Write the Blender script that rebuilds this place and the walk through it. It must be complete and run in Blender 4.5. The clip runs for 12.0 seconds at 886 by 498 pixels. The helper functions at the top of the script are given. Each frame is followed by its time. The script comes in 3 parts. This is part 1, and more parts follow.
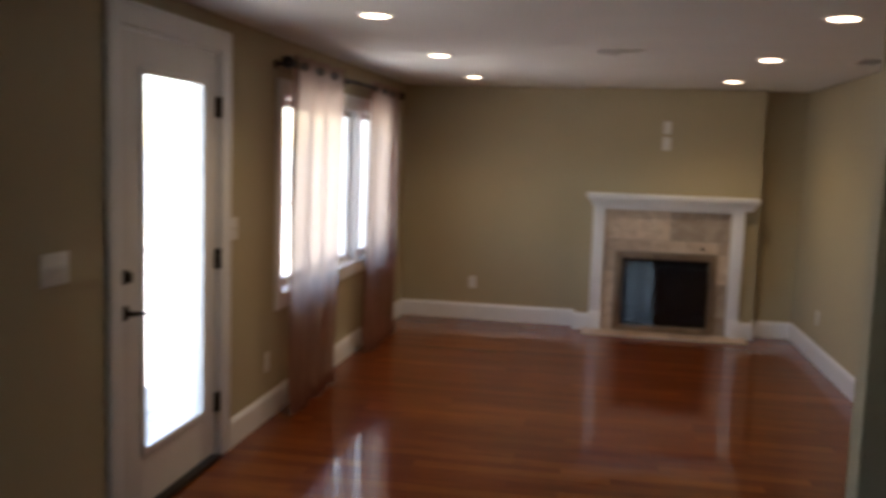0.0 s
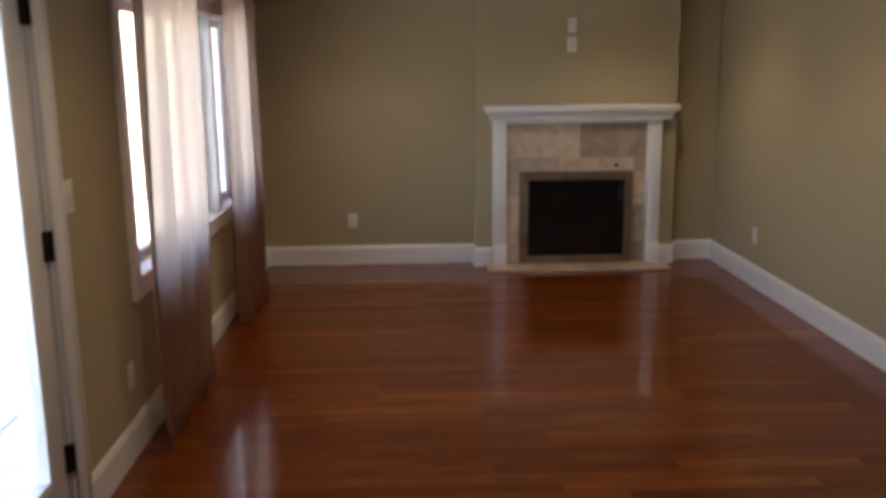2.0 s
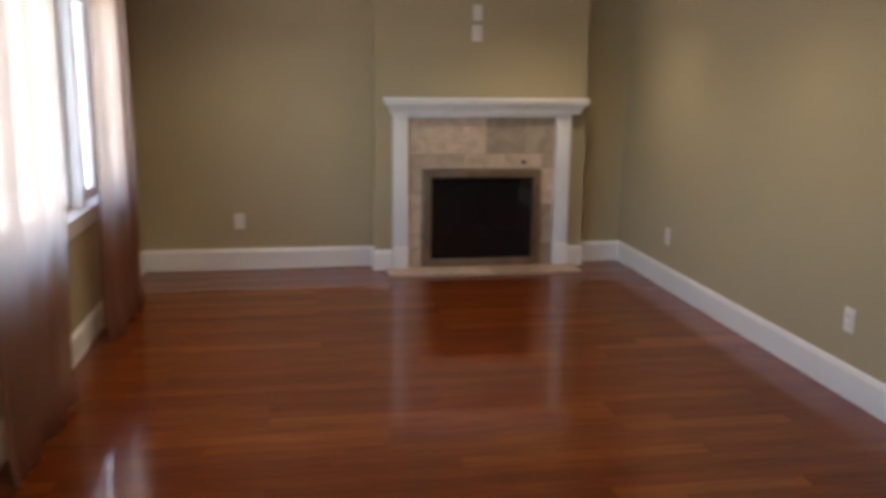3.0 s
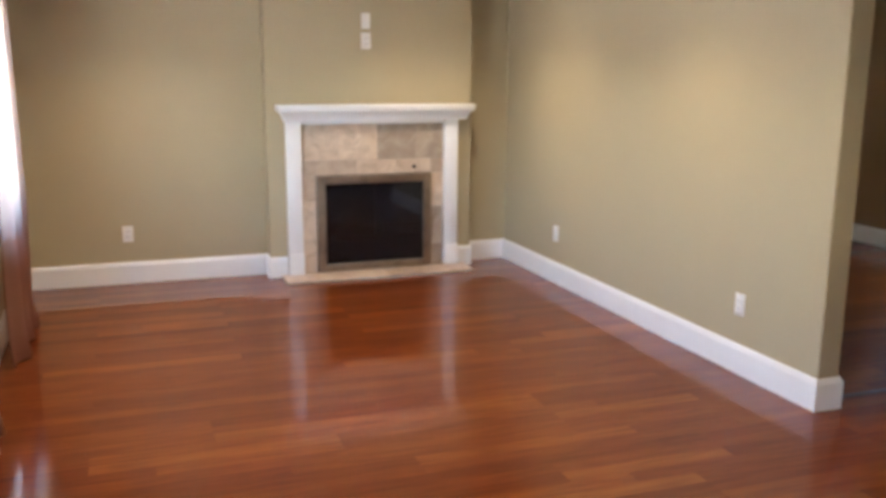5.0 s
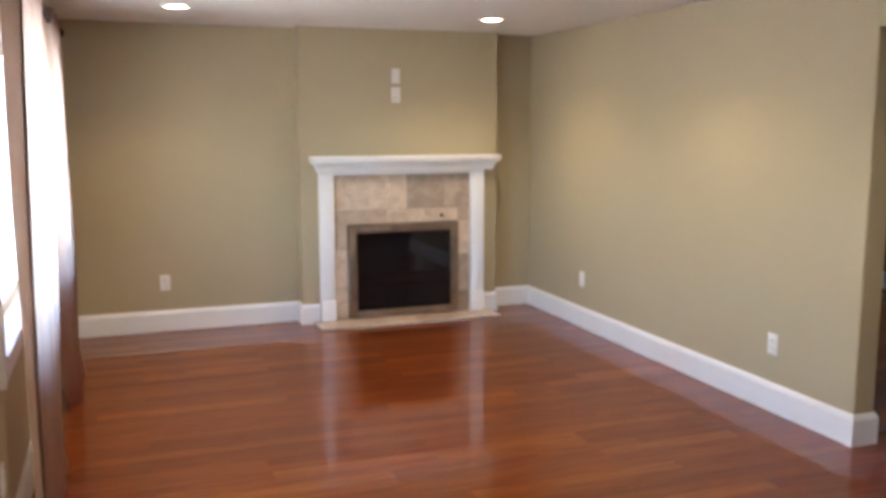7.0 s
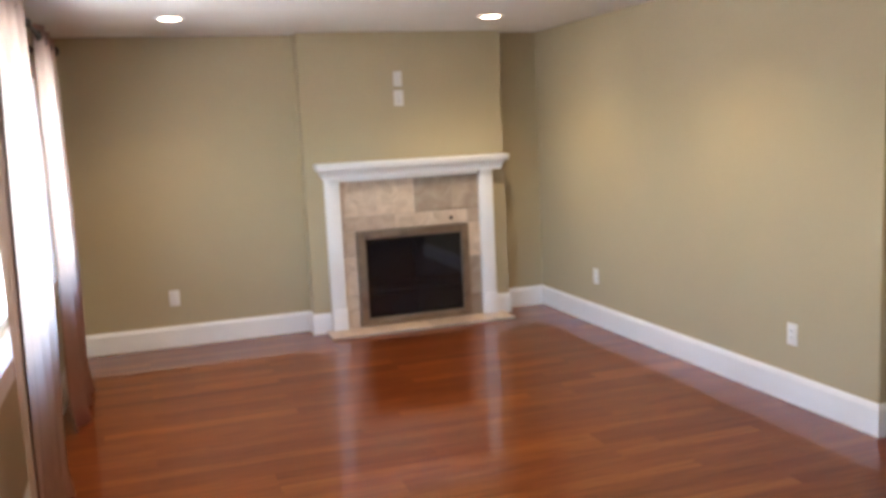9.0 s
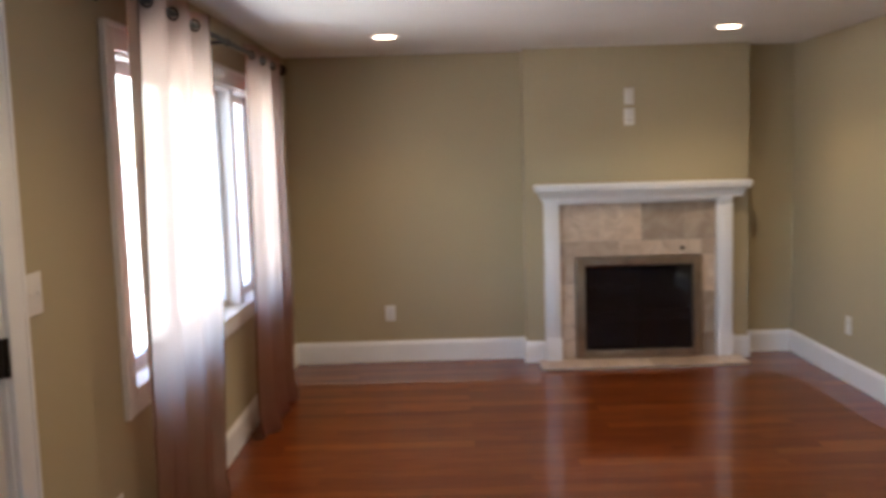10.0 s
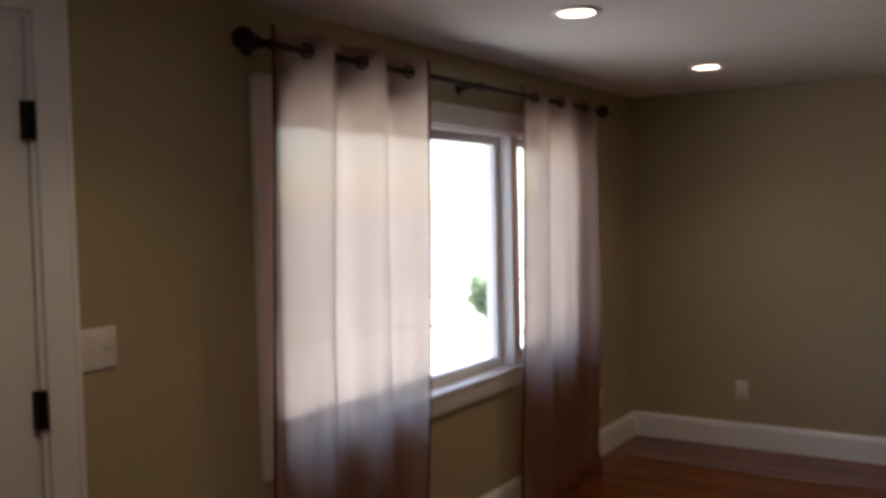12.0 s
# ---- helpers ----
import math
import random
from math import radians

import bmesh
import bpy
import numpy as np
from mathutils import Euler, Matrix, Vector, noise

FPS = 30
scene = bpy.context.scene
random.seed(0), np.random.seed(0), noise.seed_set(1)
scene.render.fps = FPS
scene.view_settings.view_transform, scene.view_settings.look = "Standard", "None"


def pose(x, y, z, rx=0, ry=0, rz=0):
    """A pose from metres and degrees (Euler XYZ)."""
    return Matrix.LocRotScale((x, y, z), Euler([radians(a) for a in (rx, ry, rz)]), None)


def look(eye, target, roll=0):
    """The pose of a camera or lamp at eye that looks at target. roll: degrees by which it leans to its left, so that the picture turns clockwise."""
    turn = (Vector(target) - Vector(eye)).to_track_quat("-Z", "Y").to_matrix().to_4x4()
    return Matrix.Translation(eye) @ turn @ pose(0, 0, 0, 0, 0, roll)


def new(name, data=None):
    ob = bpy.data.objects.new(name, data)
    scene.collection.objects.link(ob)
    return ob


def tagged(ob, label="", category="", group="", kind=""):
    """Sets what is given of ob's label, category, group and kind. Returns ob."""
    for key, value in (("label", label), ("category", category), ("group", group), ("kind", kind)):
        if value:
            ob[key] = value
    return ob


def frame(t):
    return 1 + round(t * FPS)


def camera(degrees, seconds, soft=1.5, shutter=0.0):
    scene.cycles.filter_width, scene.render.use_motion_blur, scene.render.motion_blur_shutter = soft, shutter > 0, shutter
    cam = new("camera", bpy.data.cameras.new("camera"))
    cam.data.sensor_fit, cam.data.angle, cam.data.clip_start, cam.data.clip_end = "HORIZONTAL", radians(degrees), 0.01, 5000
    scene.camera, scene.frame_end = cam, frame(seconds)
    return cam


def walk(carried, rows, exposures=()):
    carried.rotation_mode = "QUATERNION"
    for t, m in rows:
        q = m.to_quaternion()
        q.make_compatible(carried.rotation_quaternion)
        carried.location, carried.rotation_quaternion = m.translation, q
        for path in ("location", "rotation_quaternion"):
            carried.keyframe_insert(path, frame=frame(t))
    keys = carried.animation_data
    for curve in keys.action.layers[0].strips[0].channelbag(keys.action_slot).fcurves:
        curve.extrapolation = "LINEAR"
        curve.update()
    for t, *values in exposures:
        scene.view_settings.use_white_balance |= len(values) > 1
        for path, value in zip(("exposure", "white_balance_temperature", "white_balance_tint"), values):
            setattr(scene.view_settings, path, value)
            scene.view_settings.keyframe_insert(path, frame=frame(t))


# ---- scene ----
cam = camera(53.0, 12.0, soft=3.8, shutter=0.5)
PATH = [
    (0, (1.874, 1.735, 1.607), (1.534, 3.694, 1.389), 1.9),
    (0.5, (1.654, 2.129, 1.573), (1.578, 4.116, 1.355), 0.1),
    (1, (1.61, 2.418, 1.573), (1.508, 4.398, 1.31), -0.1),
    (1.5, (1.413, 2.727, 1.53), (1.342, 4.698, 1.198), 1.9),
    (2, (1.18, 3.033, 1.605), (1.251, 4.989, 1.197), -0.6),
    (2.5, (1.15, 3.332, 1.476), (1.272, 5.303, 1.163), -0.6),
    (3, (1.15, 3.53, 1.498), (1.466, 5.463, 1.097), 0.6),
    (3.2, (1.11, 3.68, 1.482), (1.51, 5.602, 1.093), -1.0),
    (4.8, (0.759, 3.52, 1.586), (1.379, 5.367, 1.134), -0.3),
    (5, (0.701, 3.501, 1.563), (1.368, 5.343, 1.16), 0.4),
    (5.5, (0.578, 3.538, 1.561), (1.363, 5.331, 1.15), -1.4),
    (6, (0.484, 3.47, 1.575), (1.228, 5.303, 1.282), 0.7),
    (6.5, (0.41, 3.42, 1.535), (1.112, 5.27, 1.246), 0.2),
    (7, (0.419, 3.416, 1.547), (1.098, 5.276, 1.261), 0.0),
    (9, (0.54, 3.479, 1.52), (1.172, 5.357, 1.245), -2.75),
    (9.5, (0.905, 3.476, 1.535), (1.174, 5.445, 1.305), -2.9),
    (10, (1.128, 3.71, 1.515), (1.122, 5.698, 1.304), -1.7),
    (10.5, (1.43, 3.92, 1.508), (1.09, 5.887, 1.388), -3.0),
    (11, (1.714, 4.134, 1.532), (1.0, 5.991, 1.33), 0.0),
    (11.5, (1.905, 4.336, 1.606), (1.048, 6.129, 1.383), 1.0),
    (12, (2.132, 4.556, 1.536), (1.051, 6.236, 1.445), -1.3),
]
EXPOSURES = [(0.0, 2.8, 6600, 15), (1.0, 2.6, 6550, 15), (2.0, 2.78, 6500, 14), (2.5, 2.97, 6400, 13.5), (3.0, 3.2, 6400, 13), (5.0, 4.36, 6000, 12), (5.5, 4.52, 6000, 12), (6.0, 4.4, 6000, 12), (7.0, 4.22, 5950, 12),
             (9.0, 4.22, 6050, 12), (9.5, 3.85, 6250, 14), (10.0, 3.5, 6200, 14), (11.0, 2.62, 6400, 16), (11.5, 2.4, 6420, 16), (12.0, 2.04, 6480, 17)]
walk(cam, [(t, look(eye, target, roll)) for t, eye, target, roll in PATH], EXPOSURES)

# light and colour
SKY, SUN, LAMP, LAMP_FACE, LAMP_COLOUR = 0.15, 5.0, 3.0, 3.0, (1.0, 0.74, 0.46)
WALL = (0.46, 0.392, 0.25)
WOOD = ((0.113, 0.0215, 0.0039), (0.138, 0.0285, 0.0051), (0.160, 0.0360, 0.0062), (0.204, 0.0530, 0.0091))
CLOTH, CLOTH_THROUGH = (0.22, 0.066, 0.049), (0.73, 0.60, 0.50)

# ---- world, sun and lamps ----
world = bpy.data.worlds.new("daylight")
scene.world = world
world.use_nodes = True
wn = world.node_tree.nodes
sky = wn.new("ShaderNodeTexSky")
sky.sky_type = "NISHITA"
sky.sun_disc = False
sky.sun_elevation = radians(56)
sky.sun_rotation = radians(14)
wn["Background"].inputs["Strength"].default_value = SKY
world.node_tree.links.new(sky.outputs["Color"], wn["Background"].inputs["Color"])

sun_data = bpy.data.lights.new("sun", "SUN")
sun_data.energy, sun_data.angle, sun_data.color = SUN, radians(0.5), (1.0, 0.95, 0.87)
sun = new("sun", sun_data)
sun.matrix_world = look((2.2, 9.0, 14.0), (0.0, 0.0, 0.0))


# ---- mesh helpers ----
def box(bm, x0, x1, y0, y1, z0, z1, bevel=0.0, segments=2):
    made = bmesh.ops.create_cube(bm, size=1.0)["verts"]
    for v in made:
        v.co = Vector((x0 + (v.co.x + 0.5) * (x1 - x0), y0 + (v.co.y + 0.5) * (y1 - y0), z0 + (v.co.z + 0.5) * (z1 - z0)))
    if bevel:
        edges = list({e for v in made for e in v.link_edges})
        bmesh.ops.bevel(bm, geom=edges, offset=bevel, segments=segments, affect="EDGES", profile=0.5)


def lathe(bm, outline, m=Matrix(), steps=24):
    """Turn (radius, height) pairs round the z axis of m."""
    rings = []
    for r, h in outline:
        if r < 1e-5:
            rings.append([bm.verts.new(m @ Vector((0, 0, h)))])
        else:
            rings.append([bm.verts.new(m @ Vector((r * math.cos(a), r * math.sin(a), h))) for a in (2 * math.pi * i / steps for i in range(steps))])
    for a, b in zip(rings, rings[1:]):
        for i in range(steps):
            j = (i + 1) % steps
            if len(a) == 1 and len(b) == 1:
                continue
            if len(a) == 1:
                bm.faces.new((a[0], b[i], b[j]))
            elif len(b) == 1:
                bm.faces.new((a[i], b[0], a[j]))
            else:
                bm.faces.new((a[i], b[i], b[j], a[j]))


def along(a, b):
    """The pose at a with its z axis towards b."""
    a, b = Vector(a), Vector(b)
    return Matrix.Translation(a) @ (b - a).to_track_quat("Z", "Y").to_matrix().to_4x4()


def rod(bm, a, b, r, steps=14):
    length = (Vector(b) - Vector(a)).length
    lathe(bm, [(0, 0), (r, 0), (r, length), (0, length)], along(a, b), steps)


def sweep(bm, profile, line):
    """Push a profile of (out, up) pairs along a flat line of (x, y) points, with mitred corners; out is to the left of the way."""
    pts = [Vector(p) for p in line]
    rings = []
    for i, p in enumerate(pts):
        ways = []
        if i > 0:
            ways.append((p - pts[i - 1]).normalized())
        if i < len(pts) - 1:
            ways.append((pts[i + 1] - p).normalized())
        normals = [Vector((-w.y, w.x)) for w in ways]
        n = sum(normals, Vector((0, 0)))
        n = n / n.length_squared * len(normals) if len(normals) == 1 else n * (2 / n.length_squared)
        rings.append([bm.verts.new((p.x + n.x * o, p.y + n.y * o, u)) for o, u in profile])
    k = len(profile)
    for a, b in zip(rings, rings[1:]):
        for i in range(k):
            j = (i + 1) % k
            bm.faces.new((a[i], b[i], b[j], a[j]))
    bm.faces.new(rings[0][::-1])
    bm.faces.new(rings[-1])


def finish(name, bm, mat, smooth=False):
    bmesh.ops.recalc_face_normals(bm, faces=bm.faces[:])
    me = bpy.data.meshes.new(name)
    bm.to_mesh(me)
    bm.free()
    if mat:
        me.materials.append(mat)
    if smooth:
        me.shade_smooth()
        if hasattr(me, "set_sharp_from_angle"):
            me.set_sharp_from_angle(angle=radians(35))
    return me


def setting(name, bm, mat, label, category="", smooth=False):
    return tagged(new(name, finish(name, bm, mat, smooth)), label, category or name.split("_")[0], kind="structure")


def thing(name, label, category, at=Matrix(), group=""):
    ob = tagged(new(name), label, category, group)
    ob.empty_display_size = 0.05
    ob.matrix_basis = at
    return ob


def part(name, bm, mat, parent, label="", smooth=True):
    ob = new(name, finish(name, bm, mat, smooth))
    ob.parent = parent
    return tagged(ob, label)


def piece(name, me, parent, m):
    ob = new(name, me)
    ob.parent = parent
    ob.matrix_basis = m
    return ob


# ---- materials ----
def material(name, colour, rough=0.5, metal=0.0, coat=0.0):
    mat = bpy.data.materials.new(name)
    mat.use_nodes = True
    b = mat.node_tree.nodes["Principled BSDF"]
    b.inputs["Base Color"].default_value = (*colour, 1)
    b.inputs["Roughness"].default_value = rough
    b.inputs["Metallic"].default_value = metal
    b.inputs["Coat Weight"].default_value = coat
    return mat, mat.node_tree.nodes, mat.node_tree.links, b


def node(nodes, kind, **values):
    n = nodes.new(kind)
    for key, value in values.items():
        n.inputs[key.replace("_", " ")].default_value = value
    return n


def ramp(nodes, stops):
    r = nodes.new("ShaderNodeValToRGB")
    while len(r.color_ramp.elements) < len(stops):
        r.color_ramp.elements.new(0.5)
    for e, (p, c) in zip(r.color_ramp.elements, stops):
        e.position, e.color = p, (*c, 1)
    return r


def varied(name, dark, light, scale, rough=0.5, rough_vary=0.1, bump=0.1, bump_scale=200.0, metal=0.0, stretch=(1, 1, 1), coat=0.0):
    """A paint, stone or metal with broad tone variation, fine bump and uneven gloss."""
    mat, n, l, b = material(name, light, rough, metal, coat)
    co = n.new("ShaderNodeNewGeometry")
    mp = node(n, "ShaderNodeMapping", Scale=stretch)
    l.new(co.outputs["Position"], mp.inputs["Vector"])
    broad = node(n, "ShaderNodeTexNoise", Scale=scale, Detail=6.0, Roughness=0.6)
    l.new(mp.outputs["Vector"], broad.inputs["Vector"])
    tone = ramp(n, [(0.3, dark), (0.7, light)])
    l.new(broad.outputs["Fac"], tone.inputs["Fac"])
    l.new(tone.outputs["Color"], b.inputs["Base Color"])
    fine = node(n, "ShaderNodeTexNoise", Scale=bump_scale, Detail=3.0)
    l.new(mp.outputs["Vector"], fine.inputs["Vector"])
    gloss = node(n, "ShaderNodeMapRange", From_Min=0.3, From_Max=0.7, To_Min=rough - rough_vary, To_Max=rough + rough_vary)
    l.new(broad.outputs["Fac"], gloss.inputs["Value"])
    l.new(gloss.outputs["Result"], b.inputs["Roughness"])
    bp = node(n, "ShaderNodeBump", Strength=bump, Distance=0.002)
    l.new(fine.outputs["Fac"], bp.inputs["Height"])
    l.new(bp.outputs["Normal"], b.inputs["Normal"])
    return mat


def wood_floor(name, random_from):
    """Polished red-brown boards that run along x; every board has its own tone."""
    mat, n, l, b = material(name, (0.2, 0.07, 0.03), 0.16)
    b.inputs["Specular IOR Level"].default_value = 0.03
    b.inputs["Coat Weight"].default_value = 0.85
    b.inputs["Coat Roughness"].default_value = 0.06
    geo = n.new("ShaderNodeNewGeometry")
    if random_from == "object":
        own = n.new("ShaderNodeObjectInfo").outputs["Random"]
    else:
        own = geo.outputs["Random Per Island"]
    shift = node(n, "ShaderNodeVectorMath")
    shift.operation = "SCALE"
    shift.inputs[0].default_value = (37.0, 19.0, 7.0)
    l.new(own, shift.inputs["Scale"])
    moved = n.new("ShaderNodeVectorMath")
    l.new(geo.outputs["Position"], moved.inputs[0])
    l.new(shift.outputs["Vector"], moved.inputs[1])
    grain_map = node(n, "ShaderNodeMapping", Scale=(2.4, 26.0, 1.0))
    l.new(moved.outputs["Vector"], grain_map.inputs["Vector"])
    grain = node(n, "ShaderNodeTexNoise", Scale=1.6, Detail=5.0, Roughness=0.5, Distortion=0.4)
    l.new(grain_map.outputs["Vector"], grain.inputs["Vector"])
    tone = ramp(n, [(0.0, WOOD[0]), (0.45, WOOD[1]), (0.8, WOOD[2]), (1.0, WOOD[3])])
    l.new(own, tone.inputs["Fac"])
    streak = ramp(n, [(0.25, (0.66, 0.58, 0.54)), (0.5, (0.98, 0.97, 0.95)), (0.75, (1.28, 1.36, 1.36))])
    l.new(grain.outputs["Fac"], streak.inputs["Fac"])
    mix = n.new("ShaderNodeMix")
    mix.data_type, mix.blend_type = "RGBA", "MULTIPLY"
    mix.inputs[0].default_value = 0.9
    l.new(tone.outputs["Color"], mix.inputs[6])
    l.new(streak.outputs["Color"], mix.inputs[7])
    l.new(mix.outputs[2], b.inputs["Base Color"])
    wear = node(n, "ShaderNodeTexNoise", Scale=1.3, Detail=5.0)
    l.new(geo.outputs["Position"], wear.inputs["Vector"])
    gloss = node(n, "ShaderNodeMapRange", From_Min=0.3, From_Max=0.7, To_Min=0.29, To_Max=0.38)
    l.new(wear.outputs["Fac"], gloss.inputs["Value"])
    l.new(gloss.outputs["Result"], b.inputs["Roughness"])
    return mat


def stone_tile(name, light=1.0):
    """Beige marble tile with cloudy veins; each tile has its own tone."""
    mat, n, l, b = material(name, (0.5, 0.4, 0.3), 0.3)
    geo = n.new("ShaderNodeNewGeometry")
    own = n.new("ShaderNodeObjectInfo")
    shift = n.new("ShaderNodeVectorMath")
    shift.operation = "SCALE"
    shift.inputs[0].default_value = (11.0, 5.0, 17.0)
    l.new(own.outputs["Random"], shift.inputs["Scale"])
    moved = n.new("ShaderNodeVectorMath")
    l.new(geo.outputs["Position"], moved.inputs[0])
    l.new(shift.outputs["Vector"], moved.inputs[1])
    cloud = node(n, "ShaderNodeTexNoise", Scale=7.0, Detail=7.0, Roughness=0.6, Distortion=1.2)
    l.new(moved.outputs["Vector"], cloud.inputs["Vector"])
    tone = ramp(n, [(p, tuple(light * v for v in c)) for p, c in ((0.22, (0.42, 0.32, 0.235)), (0.5, (0.62, 0.505, 0.39)), (0.75, (0.76, 0.66, 0.54)))])
    l.new(cloud.outputs["Fac"], tone.inputs["Fac"])
    each = ramp(n, [(0.0, (0.66, 0.61, 0.58)), (0.5, (0.92, 0.89, 0.87)), (1.0, (1.15, 1.13, 1.11))])
    l.new(own.outputs["Random"], each.inputs["Fac"])
    mix = n.new("ShaderNodeMix")
    mix.data_type, mix.blend_type = "RGBA", "MULTIPLY"
    mix.inputs[0].default_value = 1.0
    l.new(tone.outputs["Color"], mix.inputs[6])
    l.new(each.outputs["Color"], mix.inputs[7])
    l.new(mix.outputs[2], b.inputs["Base Color"])
    bp = node(n, "ShaderNodeBump", Strength=0.08, Distance=0.002)
    l.new(cloud.outputs["Fac"], bp.inputs["Height"])
    l.new(bp.outputs["Normal"], b.inputs["Normal"])
    return mat


def glass_pane(name):
    mat, n, l, b = material(name, (0.97, 0.99, 0.98), 0.0)
    b.inputs["Transmission Weight"].default_value = 1.0
    b.inputs["IOR"].default_value = 1.02
    b.inputs["Specular IOR Level"].default_value = 0.5
    return mat


def sheer(name, colour, through_colour, clear):
    """Thin woven cloth that lets light through and a little of the view."""
    mat = bpy.data.materials.new(name)
    mat.use_nodes = True
    n, l = mat.node_tree.nodes, mat.node_tree.links
    n.remove(n["Principled BSDF"])
    geo = n.new("ShaderNodeNewGeometry")
    weave = node(n, "ShaderNodeTexNoise", Scale=55.0, Detail=4.0)
    mp = node(n, "ShaderNodeMapping", Scale=(1.0, 6.0, 0.6))
    l.new(geo.outputs["Position"], mp.inputs["Vector"])
    l.new(mp.outputs["Vector"], weave.inputs["Vector"])
    tone = ramp(n, [(0.3, tuple(0.86 * c for c in colour)), (0.7, colour)])
    l.new(weave.outputs["Fac"], tone.inputs["Fac"])
    front = n.new("ShaderNodeBsdfDiffuse")
    l.new(tone.outputs["Color"], front.inputs["Color"])
    back = n.new("ShaderNodeBsdfTranslucent")
    back.inputs["Color"].default_value = (*through_colour, 1)
    mix = node(n, "ShaderNodeMixShader", Fac=0.5)
    l.new(front.outputs["BSDF"], mix.inputs[1])
    l.new(back.outputs["BSDF"], mix.inputs[2])
    open_weave = n.new("ShaderNodeBsdfTransparent")
    haze = node(n, "ShaderNodeBsdfRefraction", Roughness=0.5, IOR=1.05)
    haze.inputs["Color"].default_value = (*through_colour, 1)
    gaps = node(n, "ShaderNodeMixShader", Fac=0.75)
    l.new(open_weave.outputs["BSDF"], gaps.inputs[1])
    l.new(haze.outputs["BSDF"], gaps.inputs[2])
    see = node(n, "ShaderNodeMixShader", Fac=clear)
    l.new(mix.outputs["Shader"], see.inputs[1])
    l.new(gaps.outputs["Shader"], see.inputs[2])
    l.new(see.outputs["Shader"], n["Material Output"].inputs["Surface"])
    return mat


def glow(name, colour, strength):
    mat, n, l, b = material(name, (0.9, 0.9, 0.9), 0.4)
    b.inputs["Emission Color"].default_value = (*colour, 1)
    b.inputs["Emission Strength"].default_value = strength
    return mat


M_WALL = varied("olive_wall_paint", tuple(0.93 * c for c in WALL), WALL, 0.9, 0.62, 0.06, 0.12, 260)
M_BEDWALL = varied("tan_bedroom_paint", (0.29, 0.17, 0.095), (0.33, 0.20, 0.11), 0.9, 0.62, 0.06, 0.12, 260)
M_CEIL = varied("white_ceiling_paint", (0.70, 0.69, 0.66), (0.76, 0.75, 0.72), 1.1, 0.8, 0.05, 0.15, 180)
M_TRIM = varied("white_trim_paint", (0.80, 0.81, 0.82), (0.86, 0.87, 0.88), 3.0, 0.35, 0.06, 0.05, 120)
M_DOOR = varied("white_door_paint", (0.74, 0.73, 0.72), (0.80, 0.79, 0.78), 2.5, 0.4, 0.06, 0.05, 90)
M_PLASTIC = varied("white_plastic", (0.74, 0.73, 0.70), (0.80, 0.79, 0.76), 12.0, 0.35, 0.05, 0.03, 300)
# near-black colour that stands in for shade inside slots and ducts
M_SLOT_SHADE = varied("dark_slot_shade", (0.02, 0.02, 0.02), (0.035, 0.035, 0.035), 30, 0.6)
M_BLACK = varied("oil_rubbed_bronze", (0.015, 0.012, 0.010), (0.035, 0.027, 0.022), 40.0, 0.38, 0.1, 0.1, 300, 0.7)
M_BRASS = varied("brushed_pewter_frame", (0.20, 0.145, 0.10), (0.32, 0.24, 0.17), 9.0, 0.36, 0.08, 0.08, 400, 0.75)
M_SOOT = varied("sooty_firebrick", (0.012, 0.011, 0.010), (0.03, 0.027, 0.024), 8.0, 0.9, 0.05, 0.4, 60)
M_FIREGLASS, _n, _l, _b = material("smoked_fire_glass", (0.006, 0.006, 0.007), 0.05)
_b.inputs["Specular IOR Level"].default_value = 0.5
M_GROUT = varied("beige_grout", (0.38, 0.33, 0.27), (0.46, 0.40, 0.33), 20.0, 0.8, 0.05, 0.2, 200)
M_TILE = stone_tile("beige_marble_tile")
M_TILE_DARK = stone_tile("brown_marble_tile", 0.62)
M_HEARTH = stone_tile("pale_hearth_tile", 1.2)
M_BOARD = wood_floor("cherry_floor_board", "object")
M_BOARDS = wood_floor("cherry_floor_boards", "island")
M_JOINT = varied("dark_floor_joint", (0.03, 0.012, 0.006), (0.05, 0.02, 0.01), 10.0, 0.6)
M_GLASS = glass_pane("window_glass")
M_CURTAIN = sheer("dusty_pink_sheer", CLOTH, CLOTH_THROUGH, 0.09)
M_HEM = sheer("dusty_pink_hem", tuple(0.8 * c for c in CLOTH), tuple(0.06 * c for c in CLOTH_THROUGH), 0.0)
M_LAMP = glow("warm_lamp_face", (1.0, 0.80, 0.55), LAMP_FACE)
M_PATIO = varied("pale_concrete", (0.54, 0.52, 0.49), (0.64, 0.62, 0.58), 2.0, 0.85, 0.05, 0.3, 70)
M_SOIL = varied("pale_gravel", (0.40, 0.39, 0.35), (0.52, 0.50, 0.45), 3.0, 0.95, 0.03, 0.5, 40)
M_FENCE = varied("white_fence_paint", (0.66, 0.66, 0.64), (0.76, 0.76, 0.74), 4.0, 0.6, 0.05, 0.2, 60)
# leaf green is paled and part see-through: outdoor glare put into the colour
M_LEAF = sheer("glare_paled_leaf", (0.24, 0.32, 0.20), (0.46, 0.56, 0.40), 0.3)
M_BARK = varied("brown_bark", (0.08, 0.06, 0.04), (0.16, 0.12, 0.08), 20.0, 0.9, 0.05, 0.5, 60)
M_STUCCO = varied("pale_stucco", (0.55, 0.52, 0.46), (0.62, 0.59, 0.53), 2.0, 0.9, 0.05, 0.5, 60)

